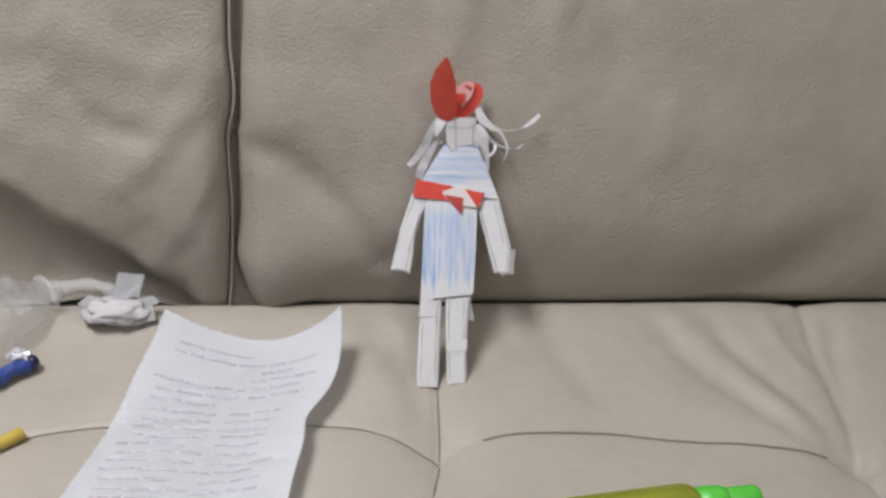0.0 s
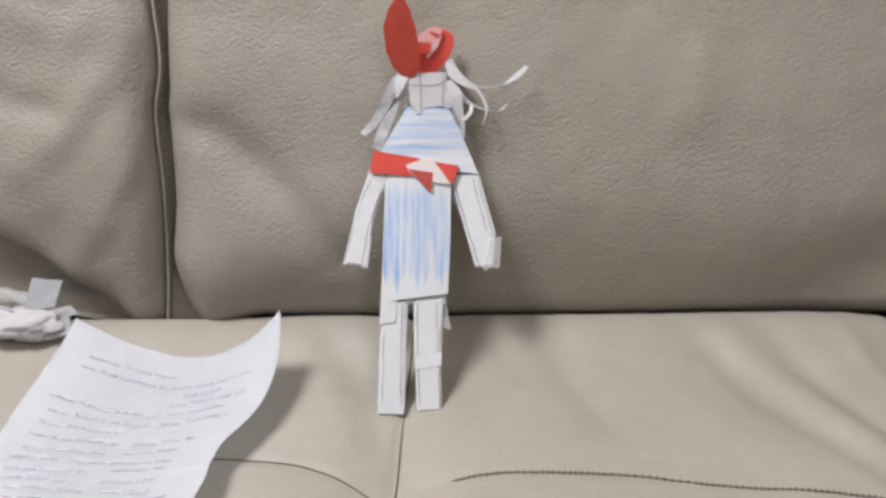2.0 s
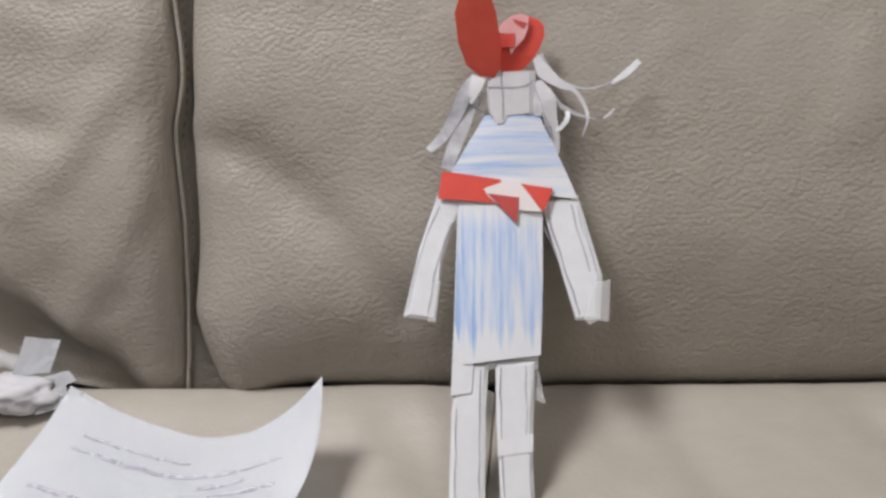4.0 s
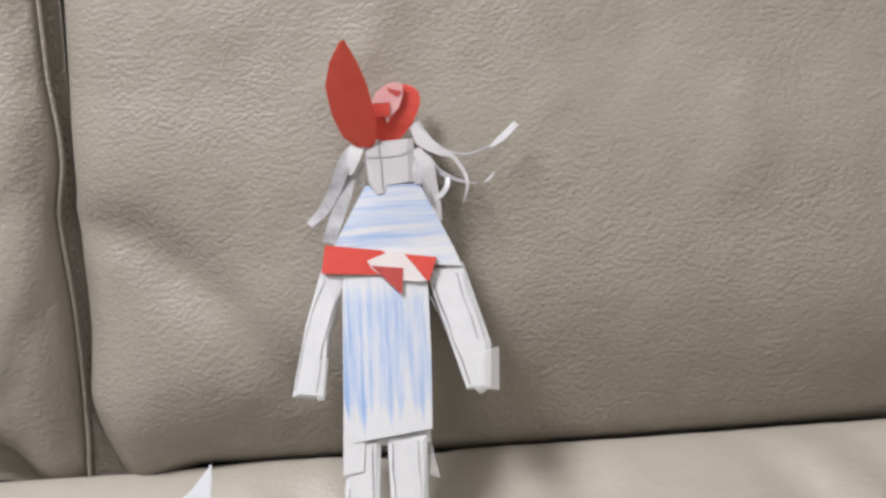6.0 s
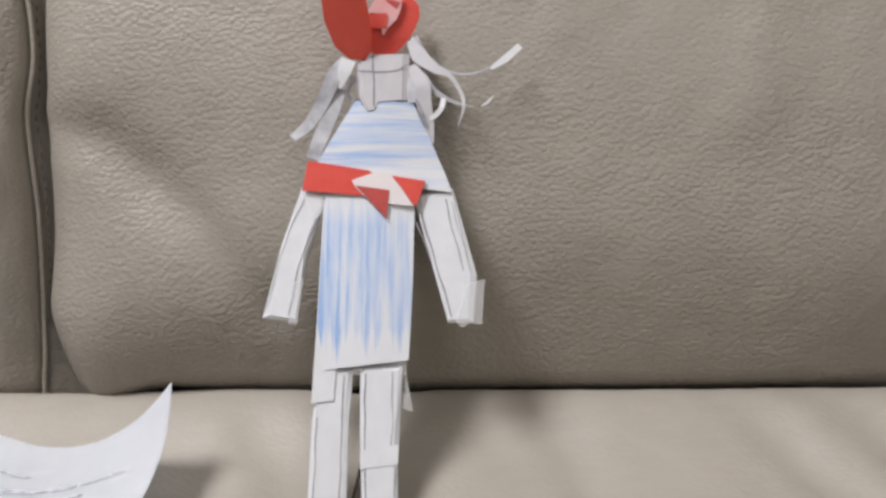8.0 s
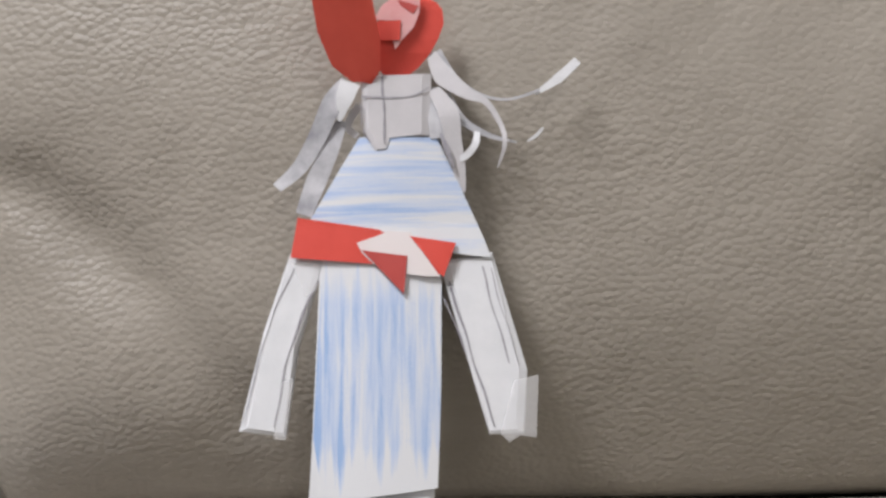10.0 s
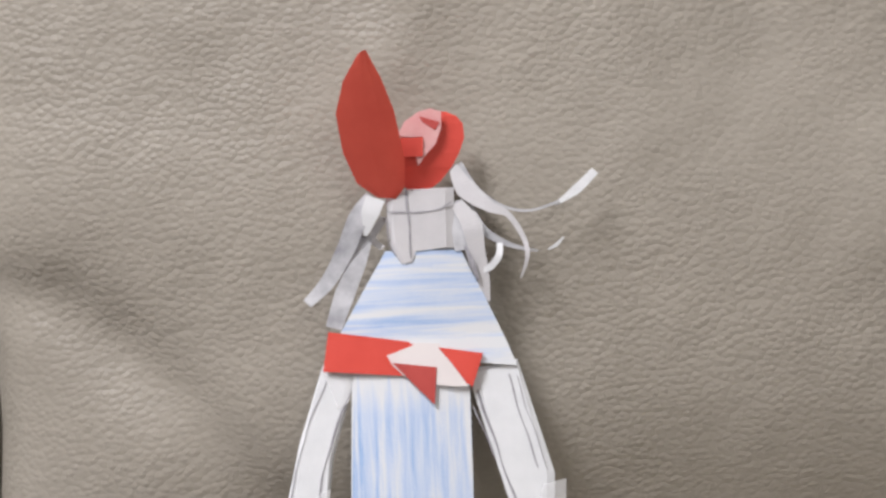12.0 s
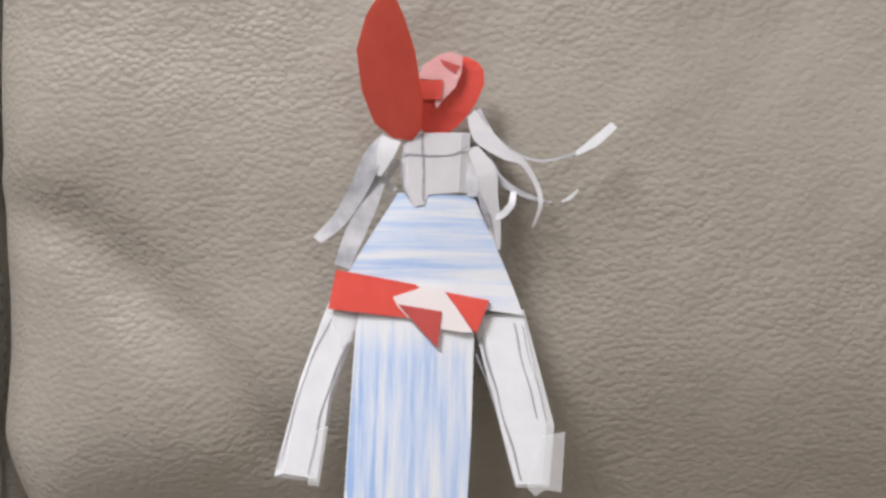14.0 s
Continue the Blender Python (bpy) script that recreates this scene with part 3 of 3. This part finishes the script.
    # neck and shoulders
    limb([(-1.15, 29.6), (2.3, 29.6), (2.18, 26.45), (0.25, 26.3), (0.0, 25.75), (-0.5, 25.7), (-1.0, 26.8)], 0.45, 0.7, 5)
    stroke([(-0.05, 29.6), (-0.02, 27.5), (0.05, 26.0)], 0.13, 0.49)
    stroke([(-1.1, 28.45), (0.4, 28.35), (1.5, 28.45), (2.2, 28.85)], 0.09, 0.49)
    stroke([(-1.15, 28.2), (-1.05, 26.9), (-0.65, 26.1)], 0.07, 0.49)

    # paper hair on both sides
    strip([(-1.7, 29.3, 0.2), (-2.5, 28.2, 0.4), (-3.3, 26.5, 0.2), (-4.2, 25.0, 0.1), (-5.2, 23.9, 0.5)], [0.9, 1.0, 0.9, 0.75, 0.5], 4)
    strip([(-1.6, 29.2, 0.5), (-1.9, 28.4, 0.5), (-2.2, 27.3, 0.3)], [1.0, 0.9, 0.15], 0)
    strip([(-2.1, 27.4, 0.0), (-2.7, 25.9, 0.1), (-3.4, 24.3, 0.0), (-4.0, 22.6, 0.1)], [0.5, 0.9, 1.0, 0.8], 4)
    strip([(-1.3, 28.3, -0.3), (-1.9, 27.3, -0.5), (-1.4, 26.7, -0.3)], [0.4, 0.35, 0.3], 5)
    strip([(2.3, 30.8, 0.1), (2.9, 29.5, 0.3), (4.0, 28.5, 0.5), (4.9, 28.0, 0.6), (5.6, 26.8, 0.6), (5.75, 25.8, 0.7), (5.4, 24.7, 0.4)], [0.40, 1.05, 0.60, 0.30, 0.24, 0.22, 0.06], 5)
    strip([(2.6, 30.9, 0.0), (3.5, 29.5, 0.0), (4.7, 28.55, 0.1), (6.0, 28.2, 0.3), (7.5, 28.6, 0.4)], [0.40, 0.22, 0.13, 0.12, 0.14], 4)
    strip([(7.3, 28.45, 0.3), (8.4, 29.2, 0.3), (9.4, 30.15, 0.2)], [0.12, 0.5, 0.42], 0)
    strip([(2.9, 28.6, 0.0), (3.7, 27.3, 0.1), (5.0, 26.5, 0.0), (6.4, 26.15, -0.2)], [0.7, 0.45, 0.26, 0.10], 4)
    strip([(6.9, 26.2, -0.2), (7.3, 26.4, 0.0), (7.65, 26.75, 0.2)], [0.06, 0.2, 0.1], 0)
    strip([(2.4, 28.8, 0.3), (3.1, 27.5, 0.5), (3.3, 26.2, 0.4), (3.55, 25.0, 0.3), (3.6, 23.6, 0.1)], [0.6, 1.0, 0.8, 0.6, 0.5], 5)
    strip([(2.3, 28.9, 0.2), (2.5, 27.6, 0.3), (2.6, 26.3, 0.3)], [0.5, 0.9, 0.8], 4)
    strip([(4.45, 26.6, 0.3), (4.35, 25.9, 0.5), (3.9, 25.35, 0.4), (3.5, 25.2, 0.3)], [0.3, 0.35, 0.35, 0.25], 0)
    strip([(2.7, 26.5, 0.5), (3.0, 25.6, 0.6), (3.3, 24.7, 0.5)], [0.1, 0.3, 0.1], 6)

    # red cap: an oval behind, and a brim that is folded out
    crown_l = [(0.1, 29.4), (-0.2, 29.9), (-0.3, 30.7), (-0.35, 31.4), (-0.3, 32.0), (0.0, 32.7), (0.6, 33.25), (1.2, 33.55)]
    crown_r = [(0.8, 29.4), (1.65, 30.0), (2.25, 30.7), (2.65, 31.4), (2.95, 32.2), (2.9, 32.95), (2.6, 33.35), (2.1, 33.6)]
    rows = []
    for (u0, v0), (u1, v1) in zip(crown_l, crown_r):
        rows.append([(u0 + f * (u1 - u0), v0 + f * (v1 - v0), 0.05 + 0.42 * (min(v0, 31.0) - 29.4) * (1 - 0.75 * f)) for f in (0, 0.2, 0.4, 0.6, 0.8, 1)])
    solid(rows, 3)
    brim_l = [(-1.52, 29.22, 0.0), (-2.45, 29.85, 0.11), (-3.0, 31.1, 0.33), (-3.16, 32.6, 0.6), (-2.68, 33.8, 0.81), (-1.9, 34.75, 0.97)]
    brim_r = [(-0.6, 29.1, 0.0), (-0.12, 29.6, 0.08), (-0.04, 30.75, 0.27), (-0.39, 32.6, 0.6), (-0.87, 33.8, 0.81), (-1.5, 34.9, 1.0)]
    rows = []
    for (u0, v0, k0), (u1, v1, k1) in zip(brim_l, brim_r):
        rows.append([(u0 + t * (u1 - u0), v0 + t * (v1 - v0) + 0.68 * (k0 + t * (k1 - k0)), 0.45 + 3.5 * (k0 + t * (k1 - k0)) + 0.12 * math.sin(math.pi * t)) for t in (0, 0.25, 0.5, 0.75, 1)])
    brim = [[vert(*q) for q in row] for row in rows]
    for a, b in zip(brim, brim[1:]):
        for k in range(4):
            bm.faces.new((a[k], a[k + 1], b[k + 1], b[k])).material_index = 11
    card([(-0.4, 32.1), (0.9, 32.15), (0.85, 31.15), (-0.3, 31.15)], 0.86, 3)
    card([(-0.4, 32.3), (0.0, 33.0), (0.7, 33.5), (1.3, 33.65), (1.85, 33.45), (1.8, 32.6), (1.5, 31.8), (0.95, 31.2), (0.6, 30.7), (0.5, 31.2), (0.9, 32.2), (0.2, 32.2)], 0.76, 9, 0.03)
    card([(0.75, 33.25), (1.75, 32.9), (1.5, 32.5), (0.9, 32.95)], 0.80, 10, 0.03)

    ob = mesh_object("paper_doll", bm, mats, False)
    tagged(ob, "cut paper doll in blue pencilled dress with red cap, belt", "doll")
    up = Vector((0, 0.5563, 0.8310))
    out = Vector((0, -0.8310, 0.5563))
    m = Matrix.Identity(4)
    m.col[0][:3], m.col[1][:3], m.col[2][:3] = (1, 0, 0), -out, up
    m.col[3][:3] = (0.0, -0.1221, 0.4469)
    ob.matrix_world = m


build_doll()


# ---- things on the seat ----
def build_list():
    sheet = thing("paper_sheet", (-0.25, -0.18, SEAT_Z), "creased white sheet of paper with faint handwriting, curling off the seat", "paper")

    def at(a, b, lift=0.0):
        """The place on the sheet a of its width from the outer edge and b of its length from the top."""
        left = Vector((-0.318 - 0.082 * b, -0.052 - 0.285 * b, 0))
        bend = 0.012 * math.sin(6.5 * b) * (1 - b)
        right = Vector((-0.124 - 0.055 * b + bend - 0.012 * math.exp(-(((b - 0.42) / 0.1) ** 2)), -0.078 - 0.268 * b, 0))
        p = left.lerp(right, a)
        h = 0.036 * (1 - a) ** 3 * max(1 - b / 0.55, 0) ** 1.6 + 0.066 * max((a - 0.42) / 0.58, 0) ** 2.1 * (0.30 + 0.70 * math.exp(-b / 0.17)) + 0.0025 * math.sin(9 * a + 3 * b) * math.sin(7 * b) + 0.003
        h += 0.004 * math.exp(-(((b - 0.43 - 0.1 * a) / 0.03) ** 2)) * a
        g = float(seat_height(np.array(p.x), np.array(p.y)))
        return Vector((p.x, p.y, max(g, SEAT_Z - 0.004) + h + lift))

    bm = bmesh.new()
    n, k = 40, 56
    top = np.array([[at(i / n, j / k) for i in range(n + 1)] for j in range(k + 1)])
    grid_sheet(bm, top)
    bmesh.ops.solidify(bm, geom=bm.faces[:], thickness=0.0003)
    part("sheet", bm, SHEET, sheet)
    rng = random.Random(5)
    bm = bmesh.new()

    def bar(a0, a1, b, high, slope):
        m = max(2, int((a1 - a0) * 40))
        rows = [[at(a, b + slope * (a - a0) + s * high + 0.0022 * math.sin(a * 190 + b * 40), 0.0006) for a in (a0 + (a1 - a0) * j / m for j in range(m + 1))] for s in (0, 1)]
        grid_sheet(bm, np.array(rows))

    for row in range(22):
        b = 0.085 + row * 0.040
        for start, stop in ((0.10, 0.47 + rng.uniform(-0.06, 0.1)), (0.56, 0.88 + rng.uniform(-0.12, 0.03))):
            if row == 0 and start > 0.5 or rng.random() < 0.1:
                continue
            a = start + rng.uniform(-0.02, 0.03)
            while a < stop:
                w = rng.uniform(0.05, 0.16)
                bar(a, min(a + w, stop), b + rng.uniform(-0.003, 0.003), rng.uniform(0.006, 0.012), rng.uniform(0.0, 0.02))
                a += w + rng.uniform(0.006, 0.018)
    part("handwriting", bm, INK, sheet, "faint grey bars of pencil writing")


build_list()


def crumple(bm, centre, size, seed, rough=0.35, subdiv=3):
    made = bmesh.ops.create_icosphere(bm, subdivisions=subdiv, radius=1)["verts"]
    for v in made:
        d = v.co.normalized()
        k = 1 + rough * noise.noise(d * 1.7 + Vector((seed, 0, 0))) + rough * 0.6 * noise.noise(d * 4.3 + Vector((0, seed, 0)))
        v.co = Vector(centre) + Vector([d[i] * size[i] * k for i in range(3)])


def build_tissue():
    ob = thing("crumpled_paper", (-0.385, -0.01, SEAT_Z), "crumpled scrap of white torn paper lying on the seat", "paper")
    g = seat_point(-0.385, -0.02).z
    shift = Vector((0.008, -0.026, 0.0))
    bm = bmesh.new()
    crumple(bm, Vector((-0.388, -0.005, g + 0.013)) + shift, (0.034, 0.02, 0.014), 2.0, 0.28, 4)
    part("wad", bm, SHADED_PINK_PAPER, ob)
    for pts in (
        [(-0.392, 0.006, g + 0.022), (-0.362, 0.008, g + 0.024), (-0.357, 0.026, g + 0.043), (-0.386, 0.025, g + 0.046)],
        [(-0.365, -0.004, g + 0.012), (-0.338, 0.002, g + 0.020), (-0.346, 0.008, g + 0.026), (-0.372, 0.006, g + 0.020)],
        [(-0.366, -0.02, g + 0.004), (-0.342, -0.012, g + 0.006), (-0.346, 0.0, g + 0.018), (-0.37, -0.006, g + 0.014)],
        [(-0.428, -0.002, g + 0.022), (-0.40, -0.016, g + 0.012), (-0.395, -0.004, g + 0.03), (-0.415, 0.004, g + 0.03)],
    ):
        bm = bmesh.new()
        a, b, c, d = [Vector(p) + shift for p in pts]
        rows = []
        for i in range(5):
            rows.append([a.lerp(b, j / 4).lerp(d.lerp(c, j / 4), i / 4) + Vector((0, 0.0025 * noise.noise(Vector((i, j, a.x * 90))), 0.002 * noise.noise(Vector((j, i, a.x * 50))))) for j in range(5)])
        grid_sheet(bm, np.array(rows))
        bmesh.ops.solidify(bm, geom=bm.faces[:], thickness=0.0004)
        part("flap", bm, PAPER, ob, smooth=False)


build_tissue()

CLEAR = Nodes("clear_plastic")
CLEAR.base((0.70, 0.71, 0.72))
CLEAR.bump(CLEAR.noise(CLEAR.coords(), 90, 4), 0.9, 0.008)
CLEAR = CLEAR.set(Roughness=0.10, Alpha=0.24, Specular_IOR_Level=1.0)
HAZE = Nodes("hazy_plastic")
HAZE.base((0.86, 0.87, 0.88))
HAZE = HAZE.set(Roughness=0.22, Alpha=0.28)
BLUE_LABEL = plain_material("blue_label_film", (0.022, 0.04, 0.18), (0.04, 0.085, 0.32), 0.3, 160)
SILVER = plain_material("silver_label_back", (0.62, 0.64, 0.68), (0.75, 0.76, 0.80), 0.25, 120, Metallic=0.3)
NAVY = plain_material("navy_label_edge", (0.01, 0.014, 0.045), (0.015, 0.02, 0.07), 0.35, 60)
YELLOW = plain_material("yellow_barrel", (0.46, 0.33, 0.06), (0.54, 0.40, 0.08), 0.4, 60)
CREAM = plain_material("cream_plastic", (0.72, 0.66, 0.56), (0.78, 0.72, 0.62), 0.4, 60)
OLIVE = plain_material("olive_metallic_lacquer", (0.30, 0.34, 0.035), (0.36, 0.40, 0.05), 0.28, 30, Metallic=0.55)
GREEN = plain_material("green_plastic", (0.07, 0.42, 0.035), (0.09, 0.50, 0.05), 0.35, 30)


def build_water_bottle():
    ob = thing("plastic_bottle", (-0.50, -0.03, SEAT_Z), "crushed clear plastic bottle with torn blue label, lying down", "bottle")
    g = SEAT_Z
    base, tip = Vector((-0.588, -0.150, g + 0.040)), Vector((-0.452, 0.004, g + 0.030))
    axis = (tip - base).normalized()
    side = axis.cross(Vector((0, 0, 1))).normalized()
    over = side.cross(axis)
    profile = [(0.0, 0.020), (0.006, 0.029)]
    profile += [(0.01 + 0.0035 * k, 0.039 - (0.0025 if k % 4 in (1, 2) else 0)) for k in range(40)]
    profile += [(0.158, 0.036), (0.170, 0.030), (0.182, 0.022), (0.192, 0.016)]
    bm = bmesh.new()
    rings = []
    for d, r in profile:
        ring = []
        for k in range(28):
            a = 2 * math.pi * k / 28
            dent = 1 + 0.34 * noise.noise(Vector((d * 36, math.cos(a) * 1.2, math.sin(a) * 1.2))) if d < 0.16 else 1
            ring.append(bm.verts.new(base + axis * d + (side * math.cos(a) + over * math.sin(a) * 0.92) * r * dent))
        rings.append(ring)
    for a, b in zip(rings, rings[1:]):
        for k in range(28):
            bm.faces.new((a[k], a[(k + 1) % 28], b[(k + 1) % 28], b[k]))
    bm.faces.new(rings[0])
    part("body", bm, CLEAR, ob, "ribbed clear plastic", False)
    bm = bmesh.new()
    tube(bm, [base + axis * d for d in (0.190, 0.1915, 0.195, 0.1965)], [0.016, 0.0235, 0.0235, 0.015], 28, False)
    part("neck_ring", bm, HAZE, ob, "cloudy plastic collar")
    bm = bmesh.new()
    tube(bm, [base + axis * 0.196, base + axis * 0.208, base + axis * 0.209 + over * 0.0], [0.0125, 0.0125, 0.0108], 20, False)
    part("mouth", bm, HAZE, ob)
    bm = bmesh.new()
    film = [base + axis * 0.206, Vector((-0.425, 0.012, g + 0.031)), Vector((-0.405, 0.010, g + 0.030)), Vector((-0.385, 0.004, g + 0.026))]
    tube(bm, smooth_line(film, 5), [0.0075 + 0.0012 * math.sin(1.1 * k) for k in range(16)], 9)
    part("twisted_film", bm, HAZE, ob, "twisted translucent film")
    # the label hangs off as a crumpled roll
    p0, p1 = Vector((-0.552, -0.178, g + 0.014)), Vector((-0.455, -0.102, g + 0.012))
    bm = bmesh.new()
    line = [p0.lerp(p1, k / 16) + Vector((0, 0, 0.002 * math.sin(k * 1.9))) for k in range(17)]
    tube(bm, line, [0.0125 + 0.0012 * math.sin(1.7 * k) - 0.0003 * k for k in range(17)], 12)
    label = part("label", bm, BLUE_LABEL, ob, "crumpled blue label film", False)
    bm = bmesh.new()
    d = (p1 - p0).normalized()
    tube(bm, [p1 + d * 0.001, p1 + d * 0.006, p1 + d * 0.010], [0.0085, 0.008, 0.0055], 12)
    part("end", bm, NAVY, label, "dark navy end")
    bm = bmesh.new()
    crumple(bm, p1 - d * 0.008 + Vector((-0.003, 0.009, 0.008)), (0.011, 0.007, 0.007), 4.0, 0.6)
    part("silver_back", bm, SILVER, label, "shiny silver inside", smooth=False)
    for k in range(6):
        c = p0.lerp(p1, 0.25 + 0.085 * k) + Vector((0.0045, -0.0085, 0.0085))
        bm = bmesh.new()
        tube(bm, [c - Vector((0.002, 0.001, 0.003)), c + Vector((0.001, 0.001, 0.003))], 0.0011, 6)
        part("letter_bar", bm, SILVER, label, "white bar of print")


build_water_bottle()


def build_marker():
    ob = thing("marker_pen", (-0.48, -0.22, SEAT_Z), "yellow felt marker lying on the leather seat", "marker")
    a, b = seat_point(-0.535, -0.275, 0.0075), seat_point(-0.436, -0.190, 0.0075)
    d = (b - a).normalized()
    bm = bmesh.new()
    tube(bm, [a, a + d * 0.001, b - d * 0.002, b], [0.006, 0.0068, 0.0068, 0.0058], 16)
    part("barrel", bm, YELLOW, ob)
    bm = bmesh.new()
    tube(bm, [a - d * 0.028, a - d * 0.027, a], [0.0065, 0.0075, 0.0072], 16)
    part("cap", bm, CREAM, ob, "cream cap")
    ob = thing("eraser", (-0.49, -0.19, SEAT_Z), "cream rounded eraser lying on the seat", "eraser")
    g = seat_point(-0.478, -0.196)
    bm = bmesh.new()
    box(bm, (g.x - 0.03, g.y - 0.008, g.z), (g.x + 0.016, g.y + 0.008, g.z + 0.012))
    bmesh.ops.bevel(bm, geom=bm.edges[:], offset=0.004, segments=3, affect="EDGES")
    part("block", bm, CREAM, ob)


build_marker()


def build_scrap():
    ob = thing("paper_scrap", (-0.48, -0.28, SEAT_Z), "white scrap of paper lying flat on the seat", "paper")
    bm = bmesh.new()
    rows = []
    for i in range(9):
        rows.append([seat_point(-0.56 + 0.115 * j / 8 - 0.02 * i / 8, -0.235 - 0.09 * i / 8 - 0.01 * j / 8, 0.0015 + 0.004 * (j / 8) ** 3) for j in range(9)])
    grid_sheet(bm, np.array(rows))
    bmesh.ops.solidify(bm, geom=bm.faces[:], thickness=0.0003)
    part("sheet", bm, PAPER, ob)


build_scrap()


def build_green_bottle():
    ob = thing("spray_bottle", (0.18, -0.31, SEAT_Z), "olive green metallic bottle with bright green nozzle cap, lying down", "bottle")
    r = 0.021
    a, b = Vector((0.050, -0.328, SEAT_Z - 0.004 + r)), Vector((0.218, -0.309, SEAT_Z - 0.004 + r))
    d = (b - a).normalized()
    bm = bmesh.new()
    prof = [(0, 0.6), (0.002, 0.9), (0.006, 1.0), (0.150, 1.0), (0.158, 0.97), (0.164, 0.86), (0.168, 0.66)]
    tube(bm, [a + d * s for s, _ in prof], [r * k for _, k in prof], 32)
    part("body", bm, OLIVE, ob)
    bm = bmesh.new()
    prof = [(0.167, 0.60), (0.168, 0.74), (0.190, 0.74), (0.194, 0.70), (0.199, 0.55)]
    tube(bm, [a + d * s for s, _ in prof], [r * k for _, k in prof], 24)
    cap = part("cap", bm, GREEN, ob, "bright green plastic collar")
    bm = bmesh.new()
    prof = [(0.198, 0.5), (0.200, 0.56), (0.226, 0.54), (0.232, 0.50), (0.234, 0.40)]
    tube(bm, [a + d * s for s, _ in prof], [r * k for _, k in prof], 20)
    part("nozzle", bm, GREEN, cap)


build_green_bottle()
